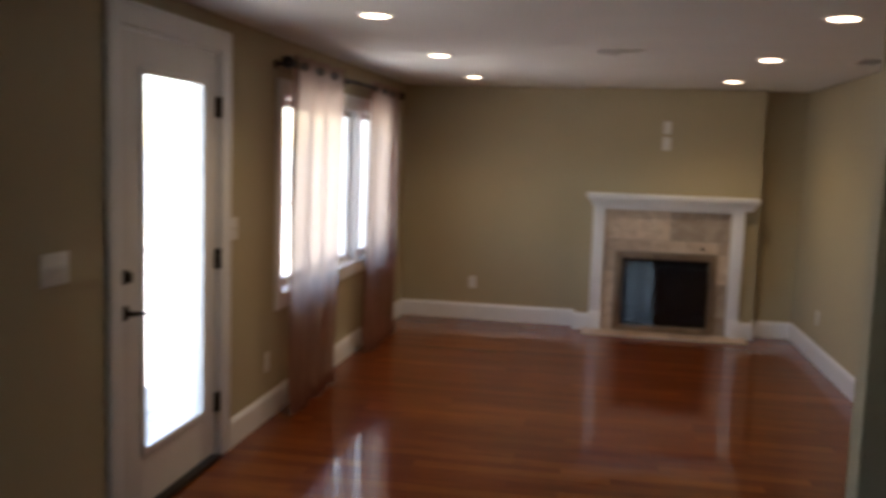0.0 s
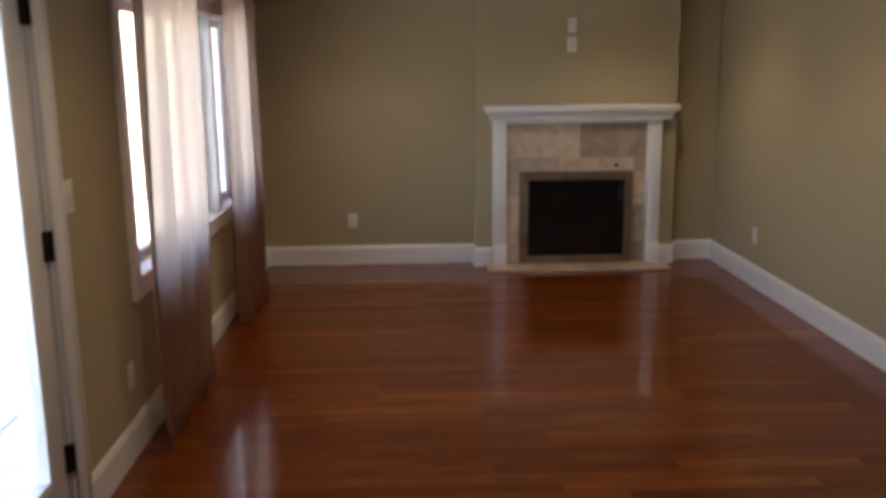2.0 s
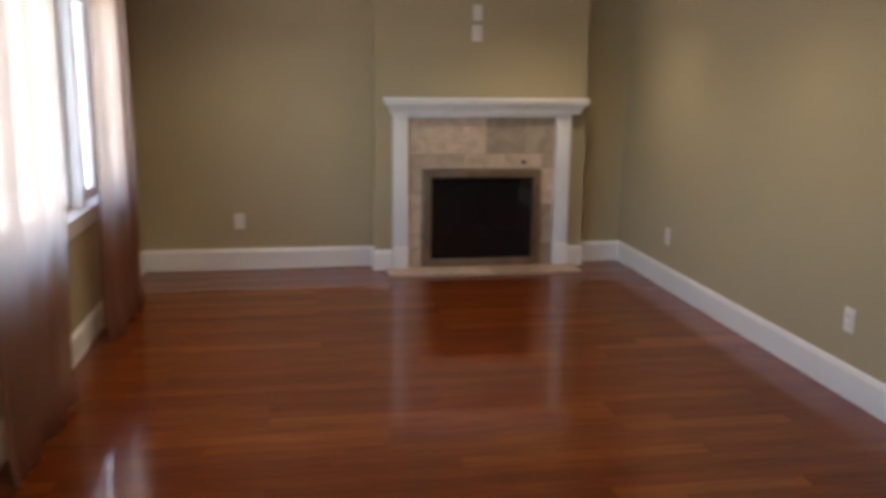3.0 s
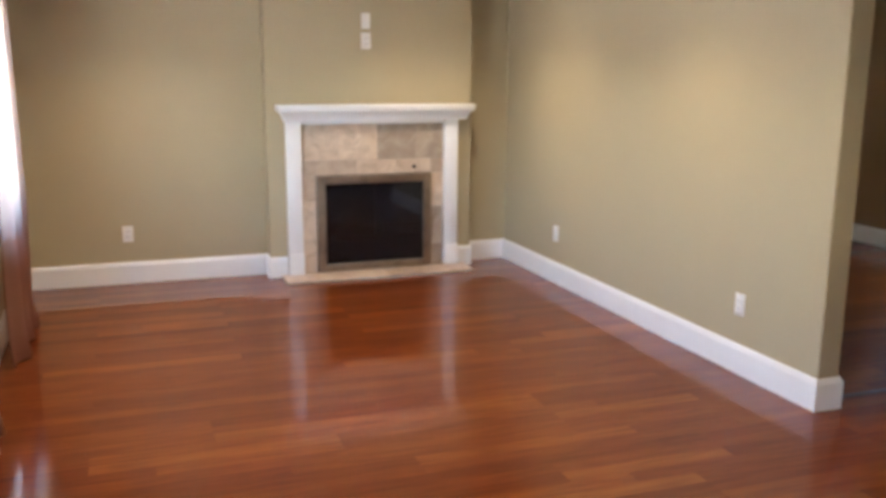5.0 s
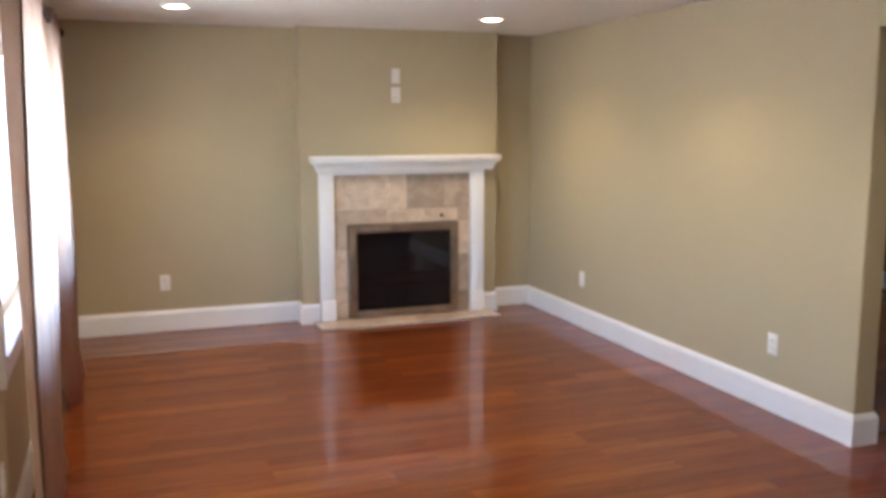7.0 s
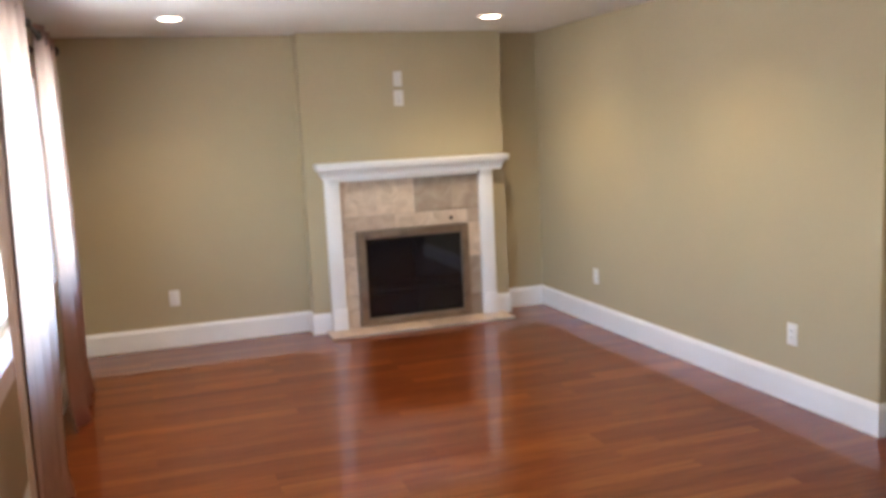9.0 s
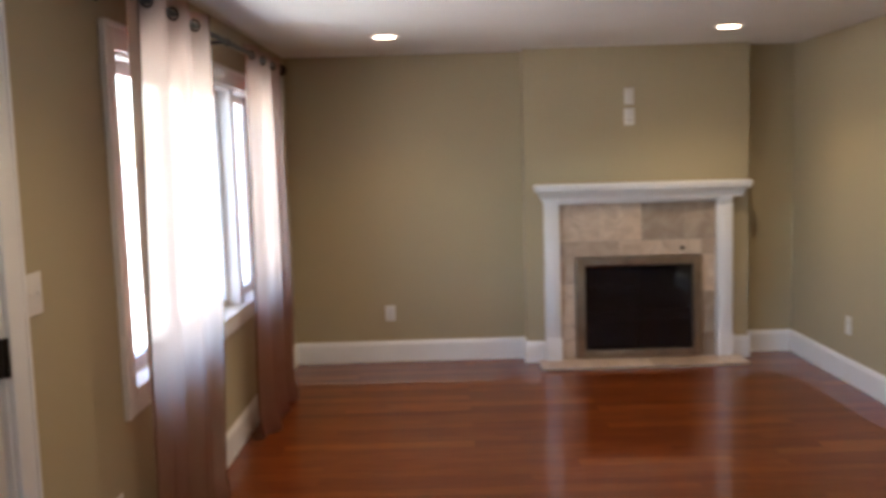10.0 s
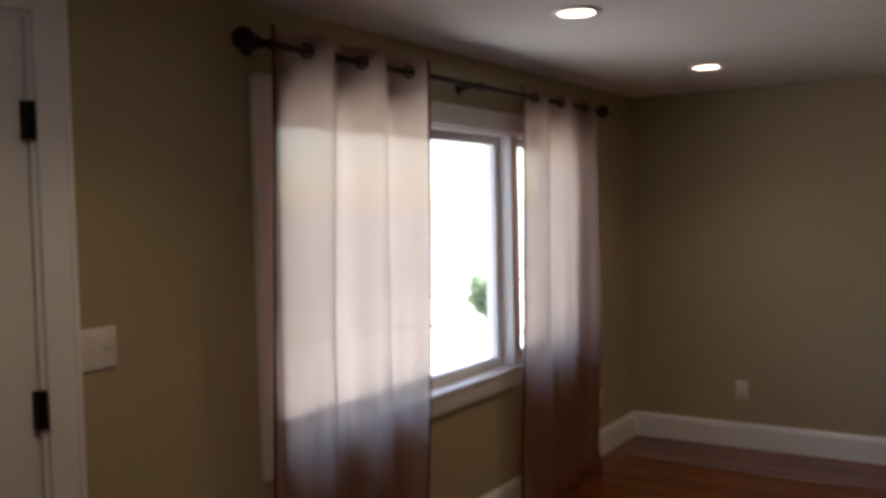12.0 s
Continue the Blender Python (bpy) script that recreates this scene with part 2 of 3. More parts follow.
# ---- plan ----
TOP = 2.235                   # ceiling
X_E, X_E2 = 3.665, 3.79        # east wall of the living room
Y_N = 10.19                   # north wall
Y_S = 0.5
BX0, BX1, BY = 1.70, 3.29, 10.03   # chimney breast
D0, D1, DT = 4.975, 5.930, 2.065     # garden door
W0, W1, WB, WT = 6.80, 9.17, 0.72, 1.905   # window opening
HALL = 4.47                   # hall's far wall
BED = 7.08                    # bedroom's far wall
OPEN = 6.585                  # where the east wall ends at the hall

# ---- large structure ----
bm = bmesh.new()
for y0, y1, z0, z1 in ((Y_S, D0, 0, TOP), (D0, D1, DT, TOP), (D1, W0, 0, TOP), (W0, W1, 0, WB), (W0, W1, WT, TOP), (W1, Y_N, 0, TOP)):
    box(bm, -0.16, 0.0, y0, y1, z0, z1)
setting("wall_west", bm, M_WALL, "olive beige painted wall with garden door and window", "wall")

bm = bmesh.new()
box(bm, -0.16, X_E2, Y_N, Y_N + 0.15, 0, TOP)
setting("wall_north", bm, M_WALL, "olive beige painted end wall behind the fireplace", "wall")

bm = bmesh.new()
outline = [(BX0, 0), (2.05, 0), (2.05, 0.755), (2.95, 0.755), (2.95, 0), (BX1, 0), (BX1, TOP), (BX0, TOP)]
front = [bm.verts.new((x, BY, z)) for x, z in outline]
rear = [bm.verts.new((x, Y_N - 0.001, z)) for x, z in outline]
bm.faces.new(front)
bm.faces.new(rear[::-1])
for i in range(len(outline)):
    j = (i + 1) % len(outline)
    bm.faces.new((front[i], rear[i], rear[j], front[j]))
setting("wall_chimney_breast", bm, M_WALL, "olive beige painted chimney breast standing proud of wall", "wall")

bm = bmesh.new()
box(bm, X_E, X_E2, OPEN, Y_N, 0, TOP, 0.008)
box(bm, X_E, X_E2, 4.751, OPEN - 0.001, 1.965, TOP)
setting("wall_east", bm, M_WALL, "sage beige painted wall ending at the hall opening", "wall")

bm = bmesh.new()
box(bm, 2.72, 5.2, 4.63, 4.75, 0, TOP, 0.008)
setting("wall_stub", bm, M_WALL, "sage beige painted end of partition wall", "wall")

bm = bmesh.new()
for y0, y1, z0, z1 in ((4.751, 6.86, 0, TOP), (6.86, 7.66, 2.04, TOP), (7.66, Y_N + 0.15, 0, TOP)):
    box(bm, HALL, HALL + 0.11, y0, y1, z0, z1)
setting("wall_hall", bm, M_WALL, "beige painted hall wall with bedroom doorway", "wall")

bm = bmesh.new()
for y0, y1, z0, z1 in ((5.2, 7.75, 0, TOP), (7.75, 9.17, 0, 0.66), (7.75, 9.17, 1.68, TOP), (9.17, Y_N + 0.15, 0, TOP)):
    box(bm, BED, BED + 0.15, y0, y1, z0, z1)
setting("wall_bedroom", bm, M_BEDWALL, "brown beige bedroom wall with a window", "wall")

bm = bmesh.new()
box(bm, HALL + 0.11, BED, Y_N, Y_N + 0.15, 0, TOP)
box(bm, HALL + 0.11, BED, 5.2, 5.35, 0, TOP)
setting("wall_bedroom_ends", bm, M_BEDWALL, "plain tan end walls of the bedroom", "wall")
bm = bmesh.new()
box(bm, X_E2, HALL, Y_N, Y_N + 0.15, 0, TOP)
setting("wall_hall_end", bm, M_WALL, "plain beige end wall of the hall", "wall")

bm = bmesh.new()
for x0, x1, z0, z1 in ((-0.16, 2.46, 0, TOP), (2.46, 3.06, 2.03, TOP), (2.46, 3.06, 0, 0.42), (3.06, 5.35, 0, TOP)):
    box(bm, x0, x1, Y_S - 0.15, Y_S, z0, z1)
box(bm, 5.2, 5.35, Y_S, 4.75, 0, TOP)
setting("wall_south", bm, M_WALL, "plain beige wall of the room behind", "wall")

bm = bmesh.new()
box(bm, -0.16, BED + 0.15, Y_S - 0.15, Y_N + 0.15, TOP, TOP + 0.12)
setting("ceiling", bm, M_CEIL, "smooth white painted ceiling with recessed lights", "ceiling")

bm = bmesh.new()
box(bm, -0.75, BED + 0.7, Y_S - 0.7, Y_N + 0.7, TOP + 0.13, TOP + 0.32)
setting("roof", bm, M_STUCCO, "flat pale roof slab with short eaves", "roof")

# ---- baseboards ----
BASE = [(0, 0.0), (0.016, 0.0), (0.016, 0.126), (0.0145, 0.133), (0.012, 0.139), (0.0095, 0.146), (0.006, 0.153), (0.004, 0.156), (0, 0.156)]


def baseboard(line):
    bm = bmesh.new()
    sweep(bm, BASE, line)
    setting("baseboard", bm, M_TRIM, "tall white painted baseboard with moulded top", "baseboard")


baseboard([(X_E2, OPEN + 0.3), (X_E2, OPEN), (X_E, OPEN), (X_E, Y_N), (BX1, Y_N), (BX1, BY), (3.17, BY)][::1])
baseboard([(1.825, BY), (BX0, BY), (BX0, Y_N), (0, Y_N), (0, D1 + 0.105)])
baseboard([(0, D0 - 0.105), (0, Y_S), (5.2, Y_S)])
baseboard([(HALL, 4.75), (2.72, 4.75), (2.72, 4.63), (3.2, 4.63)])
baseboard([(HALL, 6.77), (HALL, 4.75)][::-1])
baseboard([(BED, 5.35), (BED, Y_N), (HALL + 0.11, Y_N)])

# ---- floor ----
bm = bmesh.new()
box(bm, -0.16, BED + 0.15, Y_S - 0.15, Y_N + 0.15, -0.15, -0.004)
floor = setting("floor", bm, M_JOINT, "polished red brown hardwood floor of narrow boards", "floor")


# ---- garden door ----
def casing(bm, x, out, y0, y1, z0, z1, width, bottom=True):
    """Flat moulded trim round an opening in a wall across x; out is the side it stands to."""
    a, b = (x, x + 0.018 * out) if out > 0 else (x - 0.018, x)
    c, d = (x, x + 0.024) if out > 0 else (x - 0.024, x)
    low = z0 - width if bottom else z0
    box(bm, a, b, y0 - width, y0, low, z1 + width, 0.003)
    box(bm, a, b, y1, y1 + width, low, z1 + width, 0.003)
    box(bm, a, b, y0 + 0.0005, y1 - 0.0005, z1, z1 + width, 0.003)
    box(bm, c, d, y0 - width - 0.006, y0 - width + 0.012, low, z1 + width, 0.003)
    box(bm, c, d, y1 + width - 0.012, y1 + width + 0.006, low, z1 + width, 0.003)
    box(bm, c, d, y0 - width + 0.013, y1 + width - 0.013, z1 + width - 0.012, z1 + width + 0.006, 0.003)
    if bottom:
        box(bm, a, b, y0 + 0.0005, y1 - 0.0005, z0 - width, z0, 0.003)


door = thing("door_1", "white painted garden door with tall glass pane, closed", "door")
door["kind"] = "structure"
bm = bmesh.new()
casing(bm, 0.0, 1, D0, D1, 0, DT, 0.09, False)
part("casing", bm, M_TRIM, door)
bm = bmesh.new()
for y0, y1, z0, z1 in ((D0, D0 + 0.012, 0, DT), (D1 - 0.012, D1, 0, DT), (D0 + 0.0125, D1 - 0.0125, DT - 0.012, DT)):
    box(bm, -0.158, 0.001, y0, y1, z0, z1)
part("jamb", bm, M_TRIM, door)
G0, G1, GB, GT = 5.19, 5.765, 0.275, 1.895
S0, S1 = D0 + 0.0132, D1 - 0.0132
bm = bmesh.new()
box(bm, -0.058, -0.014, S0, G0, 0.028, DT - 0.016, 0.002)
part("stile", bm, M_DOOR, door)
bm = bmesh.new()
box(bm, -0.058, -0.014, G1, S1, 0.028, DT - 0.016, 0.002)
part("stile", bm, M_DOOR, door)
bm = bmesh.new()
box(bm, -0.058, -0.014, G0, G1, 0.028, GB, 0.0)
part("bottom_rail", bm, M_DOOR, door)
bm = bmesh.new()
box(bm, -0.058, -0.014, G0, G1, GT, DT - 0.016, 0.0)
part("top_rail", bm, M_DOOR, door)
bm = bmesh.new()
for y0, y1, z0, z1 in ((G0 - 0.022, G0 + 0.012, GB - 0.022, GT + 0.022), (G1 - 0.012, G1 + 0.022, GB - 0.022, GT + 0.022),
                       (G0 + 0.0125, G1 - 0.0125, GB - 0.022, GB + 0.012), (G0 + 0.0125, G1 - 0.0125, GT - 0.012, GT + 0.022)):
    box(bm, -0.0135, -0.003, y0, y1, z0, z1, 0.004)
part("glazing_bead", bm, M_TRIM, door)
bm = bmesh.new()
box(bm, -0.04, -0.034, G0 + 0.001, G1 - 0.001, GB + 0.001, GT - 0.001)
pane = part("pane", bm, M_GLASS, door, "clear glass", False)
pane.visible_shadow = False
bm = bmesh.new()
box(bm, -0.16, 0.03, D0 + 0.013, D1 - 0.013, 0.0, 0.022, 0.005)
part("threshold", bm, M_BLACK, door, "dark bronze threshold")
for z in (0.294, 1.035, 1.787):
    bm = bmesh.new()
    rod(bm, (0.006, D1 - 0.008, z - 0.05), (0.006, D1 - 0.008, z + 0.05), 0.008)
    box(bm, -0.013, 0.0015, D1 - 0.030, D1 - 0.006, z - 0.05, z + 0.05, 0.001)
    part("hinge", bm, M_BLACK, door, "black bronze hinge")
bm = bmesh.new()
lathe(bm, [(0, 0), (0.031, 0), (0.031, 0.008), (0.026, 0.016), (0.018, 0.02), (0, 0.02)], along((-0.014, 5.042, 1.055), (1, 5.042, 1.055)))
box(bm, 0.006, 0.022, 5.037, 5.047, 1.035, 1.075, 0.003)
part("deadbolt", bm, M_BLACK, door, "black bronze deadbolt turn")
bm = bmesh.new()
lathe(bm, [(0, 0), (0.032, 0), (0.032, 0.007), (0.024, 0.014), (0.012, 0.018), (0.011, 0.045), (0, 0.047)], along((-0.014, 5.042, 0.905), (1, 5.042, 0.905)))
rod(bm, (0.03, 5.037, 0.905), (0.036, 5.092, 0.902), 0.010)
rod(bm, (0.036, 5.087, 0.902), (0.032, 5.152, 0.890), 0.008)
part("lever_handle", bm, M_BLACK, door, "black bronze lever handle")


# ---- windows ----
def window(name, x, out, y0, y1, z0, z1, mullions, label):
    """A cased window in a wall across x, whose room lies towards out."""
    win = thing(name, label, "window")
    win["kind"] = "structure"
    bm = bmesh.new()
    casing(bm, x, out, y0, y1, z0, z1, 0.09, True)
    part("casing", bm, M_TRIM, win)
    bm = bmesh.new()
    a, b = sorted((x - 0.15 * out, x + 0.028 * out))
    box(bm, a, b, y0 + 0.0005, y1 - 0.0005, z0 - 0.012, z0 + 0.008, 0.004)
    part("window_sill", bm, M_TRIM, win)
    bm = bmesh.new()
    a, b = sorted((x - 0.155 * out, x - 0.002 * out))
    c, d = sorted((x - 0.125 * out, x - 0.06 * out))
    for q0, q1, r0, r1 in ((y0, y0 + 0.012, z0 + 0.0085, z1), (y1 - 0.012, y1, z0 + 0.0085, z1), (y0 + 0.0125, y1 - 0.0125, z1 - 0.012, z1)):
        box(bm, a, b, q0, q1, r0, r1)
    part("jamb", bm, M_TRIM, win)
    edges = [y0 + 0.0125] + [m for m in mullions] + [y1 - 0.0125]
    for m in mullions:
        bm = bmesh.new()
        box(bm, a, b, m - 0.04, m + 0.04, z0 + 0.0085, z1 - 0.0125, 0.004)
        part("mullion", bm, M_TRIM, win)
    e, f = sorted((x - 0.115 * out, x - 0.07 * out))
    for i, (q0, q1) in enumerate(zip(edges, edges[1:])):
        q0 += 0.0405 if i > 0 else 0
        q1 -= 0.0405 if i < len(mullions) else 0
        bm = bmesh.new()
        for s0, s1, r0, r1 in ((q0, q0 + 0.045, z0 + 0.009, z1 - 0.013), (q1 - 0.045, q1, z0 + 0.009, z1 - 0.013),
                               (q0 + 0.0455, q1 - 0.0455, z0 + 0.009, z0 + 0.055), (q0 + 0.0455, q1 - 0.0455, z1 - 0.058, z1 - 0.013)):
            box(bm, e, f, s0, s1, r0, r1, 0.003)
        sash = part("window_frame", bm, M_TRIM, win)
        bm = bmesh.new()
        box(bm, (e + f) / 2 - 0.003, (e + f) / 2 + 0.003, q0 + 0.044, q1 - 0.044, z0 + 0.053, z1 - 0.056)
        g = part("pane", bm, M_GLASS, sash, "clear glass", False)
        g.visible_shadow = False
    return win


window("window_1", 0.0, 1, W0, W1, WB, WT, (8.56,), "white framed two part window with moulded casing")
window("window_2", BED, -1, 7.75, 9.17, 0.66, 1.68, (8.46,), "white framed bedroom window in bright daylight")

# window of the room behind, seen only as a reflection
back = thing("window_3", "white framed window of the room behind", "window")
back["kind"] = "structure"
for x0, x1 in ((2.47, 2.757), (2.763, 3.05)):
    bm = bmesh.new()
    for a, b, c, d in ((x0, x0 + 0.07, 0.43, 2.02), (x1 - 0.07, x1, 0.43, 2.02), (x0 + 0.0705, x1 - 0.0705, 0.43, 0.49), (x0 + 0.0705, x1 - 0.0705, 1.96, 2.02)):
        box(bm, a, b, Y_S - 0.10, Y_S - 0.05, c, d, 0.004)
    leaf = part("window_frame", bm, M_TRIM, back)
    bm = bmesh.new()
    box(bm, x0 + 0.069, x1 - 0.069, Y_S - 0.078, Y_S - 0.072, 0.489, 1.961)
    g = part("pane", bm, M_GLASS, leaf, "clear glass", False)
    g.visible_shadow = False

# bedroom doorway
frame_2 = thing("door_frame", "white painted bedroom door frame with black strike plate", "door frame")
frame_2["kind"] = "structure"
bm = bmesh.new()
casing(bm, HALL, -1, 6.86, 7.66, 0, 2.04, 0.085, False)
part("casing", bm, M_TRIM, frame_2)
bm = bmesh.new()
for y0, y1, z0, z1 in ((6.86, 6.88, 0, 2.04), (7.64, 7.66, 0, 2.04), (6.8805, 7.6395, 2.02, 2.04)):
    box(bm, HALL - 0.001, HALL + 0.112, y0, y1, z0, z1, 0.002)
part("jamb", bm, M_TRIM, frame_2)
bm = bmesh.new()
box(bm, HALL + 0.03, HALL + 0.06, 6.8785, 6.884, 0.93, 1.0, 0.002)
box(bm, HALL - 0.004, HALL + 0.03, 6.878, 6.886, 0.945, 0.985, 0.003)
part("strike_plate", bm, M_BLACK, frame_2, "black strike plate")


# ---- fireplace ----
fire = thing("fireplace", "white mantelpiece with beige marble surround and dark glass doors", "fireplace", pose(2.515, BY, 0))
FX, FY = 2.515, 9.885


def fpart(name, bm, mat, label="", smooth=True):
    bm.transform(Matrix.Translation((-FX, -FY, 0)))
    return part(name, bm, mat, fire, label, smooth)


bm = bmesh.new()
box(bm, 1.763, 3.276, 9.736, FY - 0.001, 1.246, 1.282, 0.005)
fpart("shelf", bm, M_TRIM)
bm = bmesh.new()
CROWN = [(0.0, 1.165), (0.010, 1.165), (0.010, 1.182), (0.016, 1.188), (0.020, 1.200), (0.030, 1.218), (0.046, 1.230), (0.054, 1.234), (0.054, 1.2455), (0.0, 1.2455)]
sweep(bm, CROWN, [(3.214, FY - 0.001), (3.214, 9.800), (1.824, 9.800), (1.824, FY - 0.001)])
box(bm, 1.8245, 3.2135, 9.8005, FY - 0.002, 1.166, 1.245)
fpart("crown_moulding", bm, M_TRIM)
for x0, x1 in ((1.83, 1.94), (3.055, 3.165)):
    bm = bmesh.new()
    box(bm, x0, x1, 9.828, FY - 0.001, 0.021, 1.1645, 0.004)
    box(bm, x0 - 0.004, x1 + 0.004, 9.817, 9.8275, 0.021, 0.185, 0.004)
    box(bm, x0 + 0.022, x1 - 0.022, 9.823, 9.8275, 0.235, 1.11, 0.002)
    fpart("pilaster", bm, M_TRIM)
bm = bmesh.new()
box(bm, 1.941, 3.054, 9.866, FY - 0.001, 1.135, 1.1645, 0.002)
fpart("frieze", bm, M_TRIM)
bm = bmesh.new()
for x0, x1, z0, z1 in ((1.941, 2.049, 0.021, 1.134), (2.951, 3.054, 0.021, 1.134), (2.0495, 2.9505, 0.756, 1.134)):
    box(bm, x0, x1, 9.872, FY - 0.001, z0, z1)
fpart("grout_bed", bm, M_GROUT)


def tile(parent, x0, x1, y0, y1, z0, z1, mat):
    bm = bmesh.new()
    w, d, h = x1 - x0 - 0.003, y1 - y0, z1 - z0 - 0.003
    box(bm, -w / 2, w / 2, -d / 2, d / 2, -h / 2, h / 2, 0.0015, 1)
    me = finish("tile", bm, mat)
    return piece("tile", me, parent, Matrix.Translation(((x0 + x1) / 2 - FX, (y0 + y1) / 2 - FY, (z0 + z1) / 2)))


for x0, x1 in ((1.942, 2.22), (2.22, 2.525), (2.525, 2.83), (2.83, 3.053)):
    tile(fire, x0, x1, 9.864, 9.8715, 0.868, 1.134, M_TILE if x0 < 2.5 else M_TILE_DARK)
for x0, x1 in ((1.942, 2.05), (2.05, 2.36), (2.36, 2.67), (2.67, 2.95), (2.95, 3.053)):
    tile(fire, x0, x1, 9.864, 9.8715, 0.757, 0.868, M_TILE)
for z0, z1 in ((0.021, 0.27), (0.27, 0.565), (0.565, 0.757)):
    tile(fire, 1.942, 2.049, 9.864, 9.8715, z0, z1, M_TILE)
for z0, z1 in ((0.021, 0.19), (0.19, 0.49), (0.49, 0.757)):
    tile(fire, 2.951, 3.053, 9.864, 9.8715, z0, z1, M_TILE_DARK if z0 < 0.3 else M_TILE)

bm = bmesh.new()
for x0, x1, z0, z1 in ((2.051, 2.115, 0.025, 0.752), (2.885, 2.949, 0.025, 0.752), (2.1155, 2.8845, 0.69, 0.752), (2.1155, 2.8845, 0.025, 0.082)):
    box(bm, x0, x1, 9.838, 9.878, z0, z1, 0.004)
for x0, x1, z0, z1 in ((2.107, 2.115, 0.076, 0.698), (2.885, 2.893, 0.076, 0.698)):
    box(bm, x0, x1, 9.832, 9.8375, z0, z1, 0.002)
door_frame = fpart("fire_door_frame", bm, M_BRASS, "brushed pewter frame")
for x0, x1 in ((2.116, 2.4985), (2.5015, 2.884)):
    bm = bmesh.new()
    box(bm, x0, x1, 9.856, 9.862, 0.083, 0.689, 0.001)
    fpart("fire_door_glass", bm, M_FIREGLASS, "smoked black glass door", False)
bm = bmesh.new()
box(bm, 2.055, 2.945, 9.90, FY + 0.155, 0.03, 0.75)
fpart("firebox", bm, M_SOOT, "sooty black firebox")
bm = bmesh.new()
lathe(bm, [(0, 0), (0.016, 0), (0.016, 0.003), (0.009, 0.006), (0.008, 0.003), (0, 0.003)], along((2.815, 9.8635, 0.805), (2.815, 9, 0.805)))
fpart("gas_key_valve", bm, M_BLACK, "dark metal gas key valve")

hearth = thing("hearth", "low beige marble hearth of square tiles on floor", "hearth", pose(2.515, BY, 0))
bm = bmesh.new()
box(bm, 1.777, 3.223, 9.615, 9.862, 0.0, 0.012)
bm.transform(Matrix.Translation((-FX, -FY, 0)))
part("grout_bed", bm, M_GROUT, hearth)
xs = [1.775, 1.95, 2.255, 2.56, 2.865, 3.04, 3.225]
for x0, x1 in zip(xs, xs[1:]):
    bm = bmesh.new()
    w = x1 - x0 - 0.003
    box(bm, -w / 2, w / 2, -0.125, 0.125, -0.004, 0.004, 0.0015, 1)
    piece("tile", finish("tile", bm, M_HEARTH), hearth, Matrix.Translation(((x0 + x1) / 2 - FX, 9.738 - FY, 0.0165)))


# ---- curtains ----
ROD_X, ROD_Z = 0.115, 2.078
track = thing("curtain_rod", "dark bronze curtain rod with ball finials above window", "curtain rod", pose(ROD_X, 8.007, ROD_Z))
bm = bmesh.new()
rod(bm, (0, -1.37, 0), (0, 1.37, 0), 0.0125)
part("pole", bm, M_BLACK, track)
for side in (-1, 1):
    bm = bmesh.new()
    lathe(bm, [(0.0, 0), (0.017, 0.0), (0.019, 0.012), (0.012, 0.02), (0.014, 0.03), (0.028, 0.04), (0.036, 0.056), (0.037, 0.068), (0.03, 0.086), (0.016, 0.097), (0, 0.1)],
          along((0, 1.37 * side, 0), (0, 3 * side, 0)))
    part("finial", bm, M_BLACK, track)
for y in (-1.31, 0.02, 1.31):
    bm = bmesh.new()
    lathe(bm, [(0, 0), (0.026, 0), (0.026, 0.006), (0.010, 0.012), (0.008, 0.10), (0, 0.1)], along((-ROD_X + 0.0005, y, 0.0), (1, y, 0.0)))
    lathe(bm, [(0.0135, -0.009), (0.019, -0.009), (0.019, 0.009), (0.0135, 0.009), (0.0135, -0.009)], along((0, y, 0), (0, y + 1, 0)), 18)
    part("bracket", bm, M_BLACK, track)


